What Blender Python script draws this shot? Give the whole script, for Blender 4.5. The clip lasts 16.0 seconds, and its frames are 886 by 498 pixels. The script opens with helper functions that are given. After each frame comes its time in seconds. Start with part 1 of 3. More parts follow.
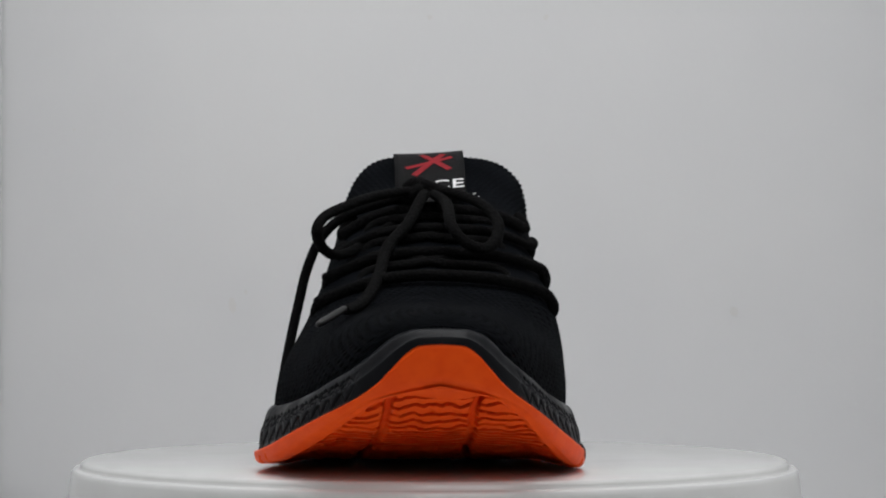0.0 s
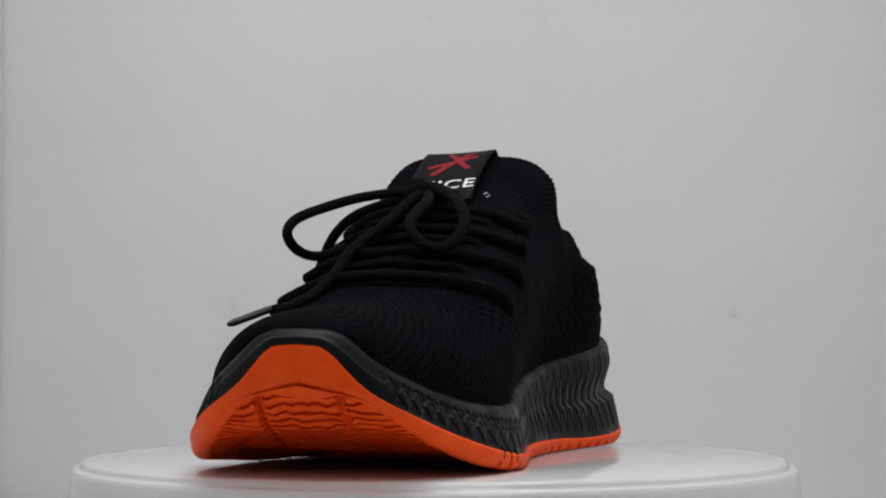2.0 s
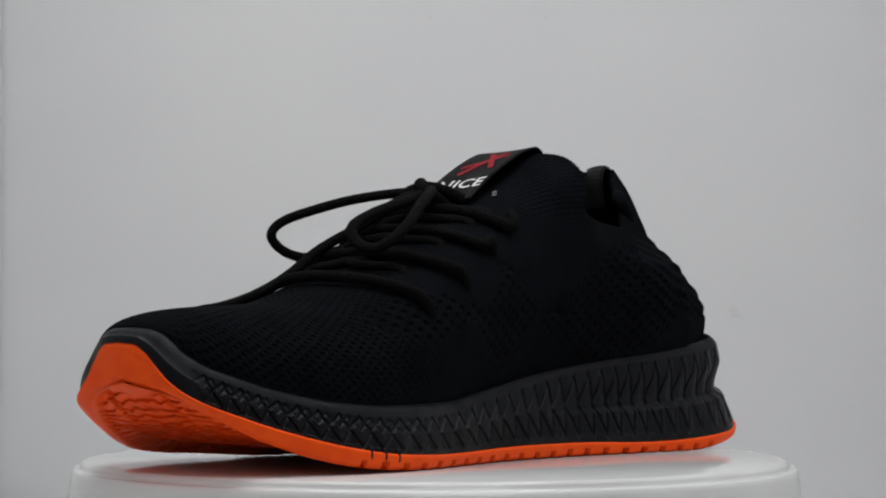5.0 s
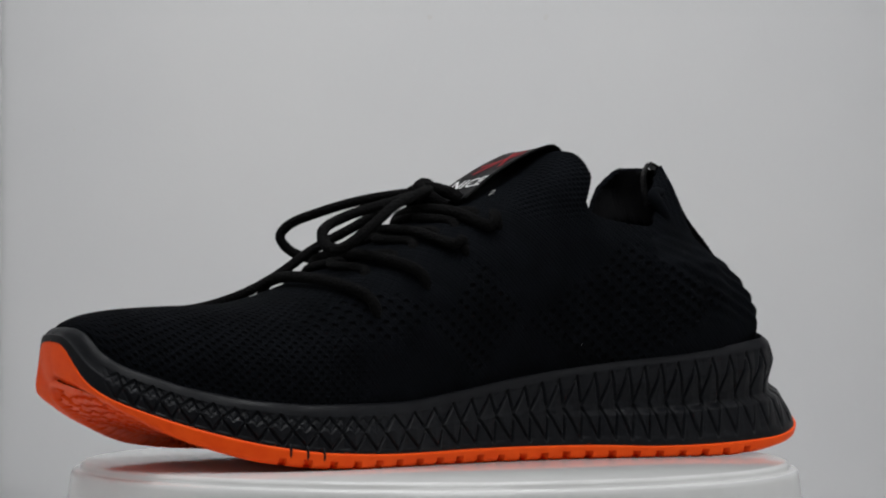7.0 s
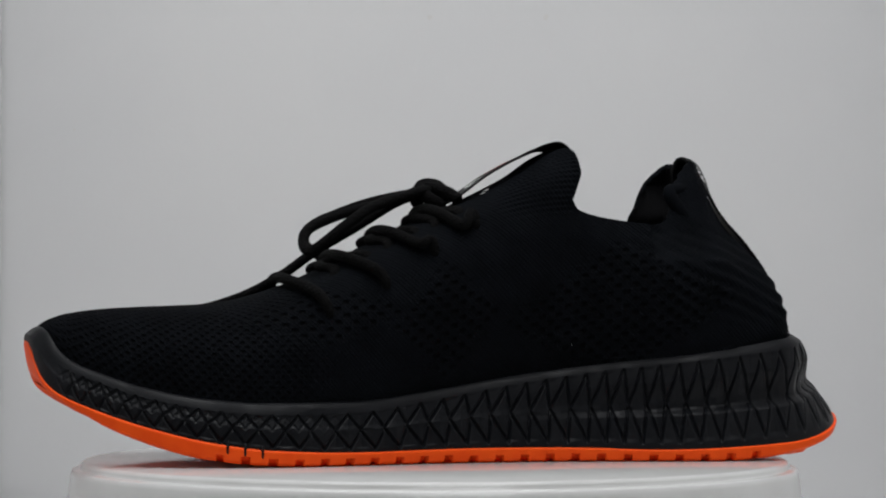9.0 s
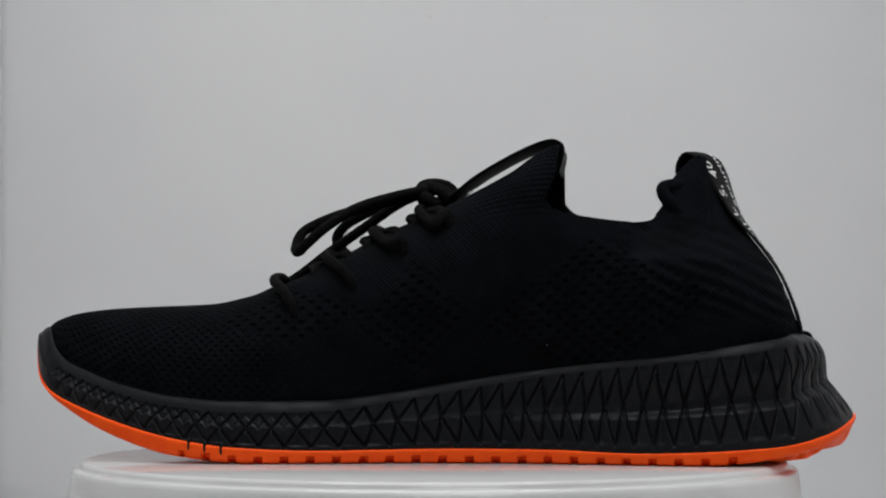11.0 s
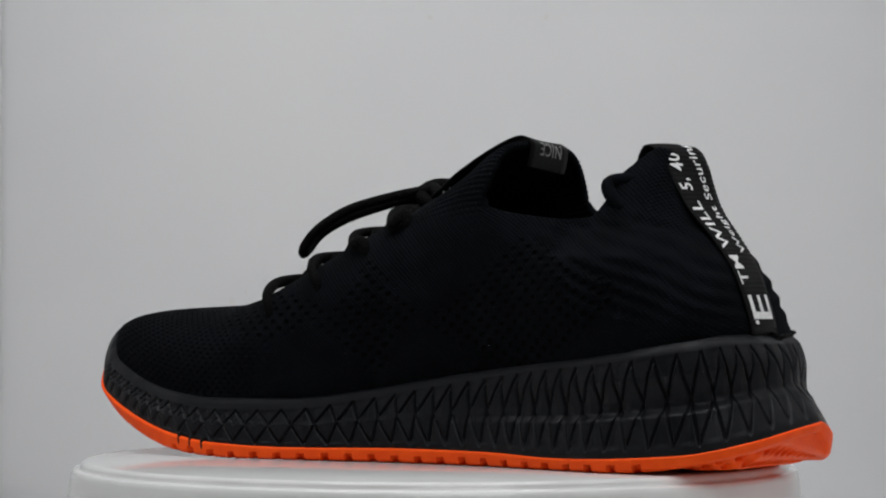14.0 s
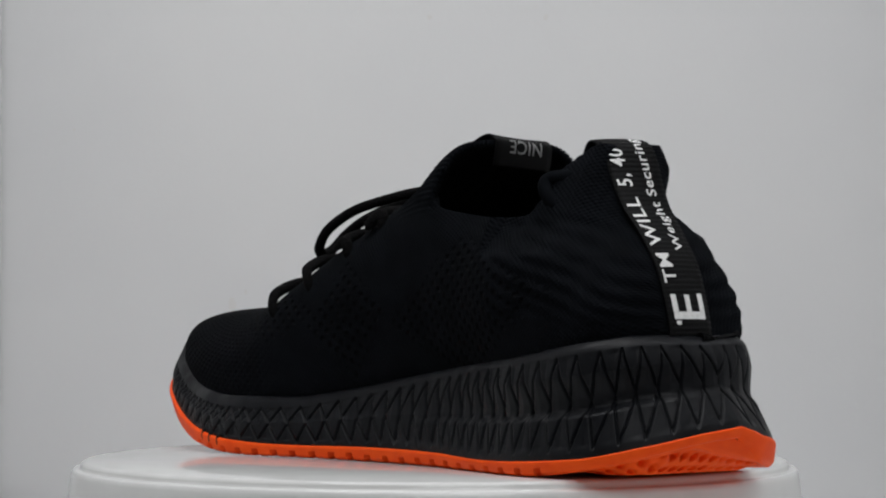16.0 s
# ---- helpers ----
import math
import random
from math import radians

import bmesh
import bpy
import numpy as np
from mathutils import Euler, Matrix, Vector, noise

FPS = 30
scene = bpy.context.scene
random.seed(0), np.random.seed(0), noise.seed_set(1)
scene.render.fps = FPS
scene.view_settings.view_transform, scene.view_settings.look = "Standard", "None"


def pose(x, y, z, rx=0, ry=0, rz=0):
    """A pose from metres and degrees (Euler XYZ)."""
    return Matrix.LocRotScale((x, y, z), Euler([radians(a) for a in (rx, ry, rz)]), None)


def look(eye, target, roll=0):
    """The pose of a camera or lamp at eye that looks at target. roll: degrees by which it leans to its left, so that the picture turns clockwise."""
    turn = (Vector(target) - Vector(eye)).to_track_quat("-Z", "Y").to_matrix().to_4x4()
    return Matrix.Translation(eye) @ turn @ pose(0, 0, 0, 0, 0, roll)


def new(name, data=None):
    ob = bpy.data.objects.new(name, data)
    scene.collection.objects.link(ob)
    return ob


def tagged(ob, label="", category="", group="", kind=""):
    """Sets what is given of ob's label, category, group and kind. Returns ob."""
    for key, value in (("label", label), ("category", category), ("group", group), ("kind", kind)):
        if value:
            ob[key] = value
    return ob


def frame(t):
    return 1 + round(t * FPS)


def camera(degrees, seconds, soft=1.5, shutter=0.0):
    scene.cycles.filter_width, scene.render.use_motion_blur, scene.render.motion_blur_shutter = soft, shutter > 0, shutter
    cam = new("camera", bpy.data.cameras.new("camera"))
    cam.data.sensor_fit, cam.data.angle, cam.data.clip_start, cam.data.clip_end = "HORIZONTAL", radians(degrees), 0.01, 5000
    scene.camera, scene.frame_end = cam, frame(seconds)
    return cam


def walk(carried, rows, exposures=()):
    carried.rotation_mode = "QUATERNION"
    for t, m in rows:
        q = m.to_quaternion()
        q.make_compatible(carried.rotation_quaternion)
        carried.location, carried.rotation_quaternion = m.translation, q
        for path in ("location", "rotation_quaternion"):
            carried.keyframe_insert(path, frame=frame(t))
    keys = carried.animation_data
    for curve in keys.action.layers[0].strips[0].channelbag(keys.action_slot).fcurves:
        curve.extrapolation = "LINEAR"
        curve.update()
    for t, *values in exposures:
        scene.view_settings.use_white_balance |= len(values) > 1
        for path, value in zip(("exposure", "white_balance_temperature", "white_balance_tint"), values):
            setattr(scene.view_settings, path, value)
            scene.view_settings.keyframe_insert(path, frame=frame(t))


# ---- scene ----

# All shoe and turntable numbers are in millimetres of the plan; MM turns them into metres.
MM = 0.00098

# ---- camera: on a tripod, looking slightly up ----
EYE = (3.06 * MM, -900.0 * MM, 54.2 * MM)
cam = camera(21.217, 16.0, soft=2.1)
still = Matrix.Translation(EYE) @ pose(0, 0, 0, 90 + 1.59, 0, 0)
walk(cam, [(0, still), (16, still)], exposures=[(0, -0.65), (8, -0.71), (16, -0.68)])

# ---- light: LED panel in the roof of the photo box, a lamp on the room's ceiling ----
world = bpy.data.worlds.new("room_air")
world.use_nodes = True
world.node_tree.nodes["Background"].inputs[0].default_value = (0.9, 0.95, 1.0, 1)
world.node_tree.nodes["Background"].inputs[1].default_value = 0.05
scene.world = world


def area_lamp(name, m, w, d, watts, colour):
    data = bpy.data.lights.new(name, "AREA")
    data.shape, data.size, data.size_y, data.energy, data.color = "RECTANGLE", w, d, watts, colour
    ob = new(name, data)
    ob.matrix_world = m
    return ob


area_lamp("box_light", look((0, -0.06, 0.478), (0, 0.0, 0.0)), 0.40, 0.30, 2.45, (0.985, 0.99, 1.0))
area_lamp("ceiling_light", look((0.2, -1.3, 1.62), (0.1, -1.1, 0)), 0.9, 0.9, 18.0, (0.97, 0.985, 1.0))


# ---- materials ----
def material(name, colour, rough=0.5, metal=0.0, spec=0.5):
    m = bpy.data.materials.new(name)
    m.use_nodes = True
    b = m.node_tree.nodes["Principled BSDF"]
    b.inputs["Base Color"].default_value = (*colour, 1)
    b.inputs["Roughness"].default_value = rough
    b.inputs["Metallic"].default_value = metal
    b.inputs["Specular IOR Level"].default_value = spec
    return m


def node(m, kind, **inputs):
    n = m.node_tree.nodes.new(kind)
    for key, value in inputs.items():
        n.inputs[key.replace("_", " ")].default_value = value
    return n


def link(m, a, out, b, inp):
    m.node_tree.links.new(a.outputs[out], b.inputs[inp])


def object_space(m, scale):
    """Texture space of the object, stretched by scale (3 numbers)."""
    tc = node(m, "ShaderNodeTexCoord")
    mp = node(m, "ShaderNodeMapping")
    mp.inputs["Scale"].default_value = scale
    link(m, tc, "Object", mp, "Vector")
    return mp


def mottled(m, size, a, b, detail=5.0, low=0.35, high=0.65):
    """Base colour that wanders between a and b in patches of that size (metres)."""
    mp = object_space(m, (1, 1, 1))
    n = node(m, "ShaderNodeTexNoise", Scale=1.0 / size, Detail=detail)
    r = node(m, "ShaderNodeValToRGB")
    r.color_ramp.elements[0].position, r.color_ramp.elements[1].position = low, high
    r.color_ramp.elements[0].color, r.color_ramp.elements[1].color = (*a, 1), (*b, 1)
    link(m, mp, 0, n, "Vector")
    link(m, n, "Fac", r, "Fac")
    link(m, r, "Color", m.node_tree.nodes["Principled BSDF"], "Base Color")
    return r


def bumped(m, height_node, out, strength, distance, before=None):
    b = node(m, "ShaderNodeBump", Strength=strength, Distance=distance)
    link(m, height_node, out, b, "Height")
    if before:
        link(m, before, "Normal", b, "Normal")
    link(m, b, "Normal", m.node_tree.nodes["Principled BSDF"], "Normal")
    return b


def noise_bump(m, size, strength, distance, before=None, scale=(1, 1, 1)):
    mp = object_space(m, scale)
    n = node(m, "ShaderNodeTexNoise", Scale=1.0 / size, Detail=4.0)
    link(m, mp, 0, n, "Vector")
    return bumped(m, n, "Fac", strength, distance, before)


def maths(m, op, a, b=None, clamp=False):
    n = m.node_tree.nodes.new("ShaderNodeMath")
    n.operation, n.use_clamp = op, clamp
    for i, v in enumerate((a, b)):
        if v is None:
            continue
        if isinstance(v, (int, float)):
            n.inputs[i].default_value = v
        else:
            m.node_tree.links.new(v, n.inputs[i])
    return n.outputs[0]


WALL = material("white_board", (0.8, 0.8, 0.8), 0.75, spec=0.25)
mottled(WALL, 0.18, (0.775, 0.778, 0.785), (0.815, 0.815, 0.815))
noise_bump(WALL, 0.004, 0.12, 0.0006)
STAIN = material("scuff_mark", (0.772, 0.766, 0.755), 0.8, spec=0.2)
PLASTER = material("room_plaster", (0.72, 0.71, 0.69), 0.9)
mottled(PLASTER, 0.5, (0.69, 0.68, 0.66), (0.74, 0.73, 0.71))
TABLE = material("table_laminate", (0.55, 0.53, 0.5), 0.5)
mottled(TABLE, 0.03, (0.5, 0.48, 0.45), (0.58, 0.56, 0.53))
PLASTIC = material("white_abs_plastic", (0.70, 0.70, 0.69), 0.12)
mottled(PLASTIC, 0.02, (0.695, 0.698, 0.69), (0.725, 0.728, 0.72))
noise_bump(PLASTIC, 0.006, 0.03, 0.0003)
# near-black colour standing in for the dark of a gap
DARK_GAP = material("gap_shade", (0.02, 0.02, 0.022), 0.9)

ORANGE = material("orange_rubber", (0.86, 0.085, 0.006), 0.5, spec=0.12)
mottled(ORANGE, 0.006, (0.93, 0.080, 0.005), (0.99, 0.100, 0.007))
noise_bump(ORANGE, 0.0014, 0.25, 0.0003)
FOAM = material("charcoal_foam", (0.0065, 0.007, 0.0085), 0.44, spec=0.15)
mottled(FOAM, 0.004, (0.0033, 0.0038, 0.0053), (0.0054, 0.0062, 0.0083), low=0.3, high=0.75)
noise_bump(FOAM, 0.0009, 0.25, 0.0002)
rubbed = node(FOAM, "ShaderNodeTexNoise", Scale=90.0, Detail=6.0)
link(FOAM, object_space(FOAM, (1, 1, 1)), 0, rubbed, "Vector")
sheen = node(FOAM, "ShaderNodeMapRange")
for key, value in (("From Min", 0.35), ("From Max", 0.65), ("To Min", 0.32), ("To Max", 0.6)):
    sheen.inputs[key].default_value = value
link(FOAM, rubbed, "Fac", sheen, "Value")
link(FOAM, sheen, "Result", FOAM.node_tree.nodes["Principled BSDF"], "Roughness")
LINING = material("black_lining", (0.003, 0.003, 0.0036), 0.95, spec=0.1)
noise_bump(LINING, 0.001, 0.6, 0.0004)
CORD = material("black_cord", (0.0035, 0.0035, 0.0036), 0.9, spec=0.06)
cm = object_space(CORD, (1, 1, 1))
cv = node(CORD, "ShaderNodeTexVoronoi", Scale=900.0)
link(CORD, cm, 0, cv, "Vector")
bumped(CORD, cv, "Distance", 0.8, 0.0005)
AGLET = material("clear_plastic_tip", (0.007, 0.007, 0.007), 0.4)
RIBBON = material("black_ribbon", (0.0034, 0.0034, 0.0038), 0.6, spec=0.1)
rm = object_space(RIBBON, (1, 1, 1))
rn = node(RIBBON, "ShaderNodeTexNoise", Scale=1400.0, Detail=2.0)
link(RIBBON, rm, 0, rn, "Vector")
bumped(RIBBON, rn, "Fac", 0.4, 0.0003)
RED = material("red_print", (0.3, 0.014, 0.02), 0.7, spec=0.2)
mottled(RED, 0.002, (0.19, 0.009, 0.014), (0.28, 0.013, 0.02))
WHITE = material("white_print", (0.75, 0.75, 0.75), 0.6)
mottled(WHITE, 0.0015, (0.66, 0.66, 0.66), (0.82, 0.82, 0.82))

# white print of the label's inner fold, its shadow put into the colour
SHADED_PRINT = material("shaded_white_print", (0.2, 0.2, 0.2), 0.7)
mottled(SHADED_PRINT, 0.0015, (0.15, 0.15, 0.15), (0.24, 0.24, 0.24))


def knit_material():
    """Black knit: fine stitch rows, an open mesh over the toes and a cellular patch on the flanks."""
    m = material("black_knit", (0.0065, 0.0066, 0.0072), 0.9, spec=0.03)
    b = m.node_tree.nodes["Principled BSDF"]
    ramp = mottled(m, 0.012, (0.0026, 0.0032, 0.0042), (0.0042, 0.0050, 0.0066))
    uv = node(m, "ShaderNodeUVMap")
    sep = node(m, "ShaderNodeSeparateXYZ")
    link(m, uv, "UV", sep, "Vector")
    u, v = sep.outputs[0], sep.outputs[1]        # millimetres along the shoe and up its wall

    def waves(period_u, period_v):
        a = maths(m, "SINE", maths(m, "MULTIPLY", u, 6.2832 / period_u))
        c = maths(m, "SINE", maths(m, "MULTIPLY", v, 6.2832 / period_v))
        return maths(m, "MULTIPLY", a, c)

    def holes(period_u, period_v, level):
        """Staggered round openings between the yarns, 0 to 1."""
        return maths(m, "MULTIPLY", maths(m, "SUBTRACT", waves(period_u, period_v), level), 1.0 / (1.0 - level), True)

    def diamond(u0, half_u, v0, half_v):
        """Soft-edged diamond on the flank, 1 inside."""
        du = maths(m, "DIVIDE", maths(m, "ABSOLUTE", maths(m, "SUBTRACT", u, u0)), half_u)
        dv = maths(m, "DIVIDE", maths(m, "ABSOLUTE", maths(m, "SUBTRACT", v, v0)), half_v)
        return maths(m, "MULTIPLY", maths(m, "SUBTRACT", 1.0, maths(m, "ADD", du, dv)), 5.0, True)

    fine = waves(1.6, 1.8)
    toe = maths(m, "MULTIPLY", maths(m, "SUBTRACT", -42.0, u), 0.03, True)
    eyelets = maths(m, "MAXIMUM", diamond(62.0, 50.0, 21.0, 28.0), diamond(-4.0, 22.0, 27.0, 24.0))
    eyelets = maths(m, "MAXIMUM", eyelets, diamond(-50.0, 34.0, 33.0, 13.0))
    small = maths(m, "MULTIPLY", holes(4.0, 3.7, 0.1), maths(m, "MULTIPLY", toe, maths(m, "SUBTRACT", 1.0, eyelets)))
    open_knit = maths(m, "MAXIMUM", small, maths(m, "MULTIPLY", holes(6.2, 5.2, 0.12), eyelets))
    twill = maths(m, "SINE", maths(m, "ADD", maths(m, "MULTIPLY", u, 2.1), maths(m, "MULTIPLY", v, 1.5)))
    h = maths(m, "ADD", maths(m, "MULTIPLY", fine, 0.16), maths(m, "MULTIPLY", twill, 0.05))
    h = maths(m, "SUBTRACT", h, maths(m, "MULTIPLY", open_knit, 1.5))
    # no real holes: the shade inside the openings is mixed into the colour
    hole_shade = node(m, "ShaderNodeMix")
    hole_shade.data_type = "RGBA"
    m.node_tree.links.new(open_knit, hole_shade.inputs[0])
    link(m, ramp, "Color", hole_shade, 6)
    hole_shade.inputs[7].default_value = (0.0012, 0.0013, 0.0016, 1)
    link(m, hole_shade, 2, b, "Base Color")
    bump = node(m, "ShaderNodeBump", Strength=1.0, Distance=0.0009)
    m.node_tree.links.new(h, bump.inputs["Height"])
    link(m, bump, "Normal", b, "Normal")
    return m


KNIT = knit_material()


# ---- mesh helpers ----
def mesh_object(name, verts, faces, mat, parent=None, smooth=True, label=""):
    me = bpy.data.meshes.new(name)
    me.from_pydata([tuple(p) for p in verts], [], faces)
    me.materials.append(mat)
    for p in me.polygons:
        p.use_smooth = smooth
    me.update()
    ob = new(name, me)
    if parent:
        ob.parent = parent
    return tagged(ob, label) if label else ob


def part(name, bm, mat, parent=None, label="", smooth=True):
    me = bpy.data.meshes.new(name)
    bm.to_mesh(me)
    bm.free()
    me.materials.append(mat)
    for p in me.polygons:
        p.use_smooth = smooth
    ob = new(name, me)
    if parent:
        ob.parent = parent
    return tagged(ob, label) if label else ob


def grid_faces(rows, cols, wrap=False, flip=False, start=0):
    out = []
    for i in range(rows - 1):
        for j in range(cols if wrap else cols - 1):
            k = (j + 1) % cols
            q = (start + i * cols + j, start + i * cols + k, start + (i + 1) * cols + k, start + (i + 1) * cols + j)
            out.append(q[::-1] if flip else q)
    return out


def box(name, lo, hi, mat, parent=None, bevel=0.0, label=""):
    bm = bmesh.new()
    bmesh.ops.create_cube(bm, size=1.0)
    for v in bm.verts:
        v.co = Vector([lo[k] + (v.co[k] + 0.5) * (hi[k] - lo[k]) for k in range(3)])
    if bevel:
        bmesh.ops.bevel(bm, geom=bm.edges[:], offset=bevel, segments=2, affect="EDGES")
    return part(name, bm, mat, parent, label, smooth=False)


def turned(name, profile, mat, parent=None, steps=160, label=""):
    """A body of revolution from a profile of (radius, height) in plan millimetres."""
    verts, n = [], len(profile)
    for r, z in profile:
        for k in range(steps):
            a = 2 * math.pi * k / steps
            verts.append((r * MM * math.cos(a), r * MM * math.sin(a), z * MM))
    faces = grid_faces(n, steps, wrap=True, flip=profile[0][1] > profile[-1][1])
    return mesh_object(name, verts, faces, mat, parent, True, label)


def spline(points, count, closed=False):
    """Points along a centripetal-like Catmull-Rom curve through the control points."""
    p = np.array(points, float)
    if closed:
        p = np.vstack([p[-1], p, p[0], p[1]])
    else:
        p = np.vstack([2 * p[0] - p[1], p, 2 * p[-1] - p[-2]])
    out = []
    for i in range(1, len(p) - 2):
        for t in np.linspace(0, 1, 24, endpoint=False):
            a, b, c, d = p[i - 1], p[i], p[i + 1], p[i + 2]
            out.append(0.5 * (2 * b + (c - a) * t + (2 * a - 5 * b + 4 * c - d) * t * t + (3 * b - a - 3 * c + d) * t ** 3))
    out.append(p[-2])
    out = np.array(out)
    length = np.concatenate([[0], np.cumsum(np.linalg.norm(np.diff(out, axis=0), axis=1))])
    at = np.linspace(0, length[-1], count, endpoint=not closed)
    return np.stack([np.interp(at, length, out[:, k]) for k in range(out.shape[1])], 1)


def smooth_curve(xs, ys):
    """A smooth function through knots (monotone where the knots are)."""
    xs, ys = np.array(xs, float), np.array(ys, float)
    h, d = np.diff(xs), np.diff(ys) / np.diff(xs)
    m = np.zeros(len(xs))
    m[0], m[-1] = d[0], d[-1]
    for i in range(1, len(xs) - 1):
        if d[i - 1] * d[i] > 0:
            w1, w2 = 2 * h[i] + h[i - 1], h[i] + 2 * h[i - 1]
            m[i] = (w1 + w2) / (w1 / d[i - 1] + w2 / d[i])

    def f(x):
        x = np.clip(np.asarray(x, float), xs[0], xs[-1])
        i = np.clip(np.searchsorted(xs, x) - 1, 0, len(xs) - 2)
        t = (x - xs[i]) / h[i]
        return ((1 + 2 * t) * (1 - t) ** 2 * ys[i] + t * (1 - t) ** 2 * h[i] * m[i]
                + t * t * (3 - 2 * t) * ys[i + 1] + t * t * (t - 1) * h[i] * m[i + 1])
    return f


def tube(name, points, radius, mat, parent, count=60, sides=10, flat=1.0, taper=1.0, label="", weave=0.0):
    """A cord through the control points (plan millimetres), with round ends."""
    c = spline(points, count)
    tan = np.gradient(c, axis=0)
    tan /= np.linalg.norm(tan, axis=1)[:, None]
    verts = []
    side = np.cross(tan[0], [0.0, 0.0, 1.0])
    if np.linalg.norm(side) < 0.2:
        side = np.cross(tan[0], [0.0, 1.0, 0.0])
    for i in range(count):
        side = side - tan[i] * np.dot(side, tan[i])
        side /= np.linalg.norm(side)
        nrm = np.cross(side, tan[i])
        e = min(i, count - 1 - i)
        r = radius * (0.55, 0.88, 1.0)[min(e, 2)] * (1 + (taper - 1) * i / (count - 1)) * (1 + weave * math.sin(i * 2.1))
        for k in range(sides):
            a = 2 * math.pi * k / sides
            verts.append((c[i] + r * (math.cos(a) * side + flat * math.sin(a) * nrm)) * MM)
    faces = grid_faces(count, sides, wrap=True)
    faces.append(tuple(range(sides))[::-1])
    faces.append(tuple(range((count - 1) * sides, count * sides)))
    return mesh_object(name, verts, faces, mat, parent, True, label)


# ---- the photo box, the table and the room round them ----
FLOOR_Z, BACK_Y, LEFT_X, RIGHT_X, ROOF_Z = -0.062, 0.330, -0.2232, 0.262, 0.49
FRONT_Y = -0.26
T = 0.006


def panel(name, lo, hi, label):
    return tagged(box(name, lo, hi, WALL, bevel=0.0008), label, "wall", kind="structure")


panel("wall_north", (LEFT_X - T, BACK_Y, FLOOR_Z), (RIGHT_X + T, BACK_Y + T, ROOF_Z), "white matt board, back wall of a photo box")
panel("wall_west", (LEFT_X - T, FRONT_Y, -0.0375), (LEFT_X, BACK_Y - 0.002, ROOF_Z), "white matt board, side wall of a photo box")
panel("wall_east", (RIGHT_X, FRONT_Y, FLOOR_Z), (RIGHT_X + T, BACK_Y - 0.002, ROOF_Z), "white matt board, side wall of a photo box")
panel("floor", (LEFT_X - T, FRONT_Y, FLOOR_Z - T), (RIGHT_X + T, BACK_Y + T, FLOOR_Z - 0.0005), "white matt board, floor of a photo box")
panel("ceiling", (LEFT_X - T, FRONT_Y, ROOF_Z + 0.001), (RIGHT_X + T, BACK_Y + T, ROOF_Z + T), "white matt board, roof of a photo box")

# added strip: the gap below the side board is darkened by its colour
tagged(box("gap_shade_strip", (LEFT_X - 0.03, FRONT_Y, FLOOR_Z), (LEFT_X - 0.001, BACK_Y - 0.002, -0.0385), DARK_GAP), "added near-black strip for the dark gap under the side board", "trim", kind="structure")

ROOM = dict(x0=-1.6, x1=1.8, y0=-2.2, y1=1.2, z0=-0.83, z1=1.67)


def room():
    r, t = ROOM, 0.1
    for name, lo, hi in (
        ("room_wall_north", (r["x0"] - t, r["y1"], r["z0"]), (r["x1"] + t, r["y1"] + t, r["z1"])),
        ("room_wall_south", (r["x0"] - t, r["y0"] - t, r["z0"]), (r["x1"] + t, r["y0"], r["z1"])),
        ("room_wall_west", (r["x0"] - t, r["y0"], r["z0"]), (r["x0"], r["y1"], r["z1"])),
        ("room_wall_east", (r["x1"], r["y0"], r["z0"]), (r["x1"] + t, r["y1"], r["z1"])),
        ("room_floor", (r["x0"] - t, r["y0"] - t, r["z0"] - t), (r["x1"] + t, r["y1"] + t, r["z0"])),
        ("room_ceiling", (r["x0"] - t, r["y0"] - t, r["z1"]), (r["x1"] + t, r["y1"] + t, r["z1"] + t)),
    ):
        tagged(box(name, lo, hi, PLASTER), "plain off-white plaster of the room", "wall", kind="structure")


room()


def table():
    base = new("table")
    base.location = (0, 0, ROOM["z0"])
    top = FLOOR_Z - T - 0.001 - ROOM["z0"]
    box("tabletop", (-0.6, -0.42, top - 0.025), (0.6, 0.5, top), TABLE, base, 0.003)
    for x in (-0.55, 0.50):
        for y in (-0.38, 0.41):
            box("leg", (x, y, 0.0), (x + 0.05, y + 0.05, top - 0.025), TABLE, base, 0.003)
    tagged(base, "plain laminate table under the photo box", "table")


table()


def scuffs():
    """Faint marks on the back board, as shallow smears of dirt."""
    for x, z, w, h, lean in ((-4, 210, 1.5, 1.3, 0.4), (57, 210, 1.6, 1.2, 0.9), (-107, 59, 2.0, 4.2, 0.1), (155, 56, 2.2, 2.6, 0.3), (-190, 151, 0.7, 0.7, 0), (-100, 66, 0.8, 1.2, 0)):
        bm = bmesh.new()
        bmesh.ops.create_circle(bm, cap_ends=True, segments=14, radius=1.0)
        for v in bm.verts:
            k = 1 + 0.3 * noise.noise((v.co.x * 2 + x, v.co.y * 2, z))
            a, b = v.co.x * w * k, v.co.y * h * k
            v.co = Vector(((x + a * math.cos(lean) - b * math.sin(lean)) * MM, BACK_Y - 0.0007, (z + a * math.sin(lean) + b * math.cos(lean)) * MM))
        bmesh.ops.reverse_faces(bm, faces=bm.faces[:])
        tagged(part("scuff", bm, STAIN, smooth=False), "faint grey scuff on the white board", "stain", "scuffs on the board")


scuffs()

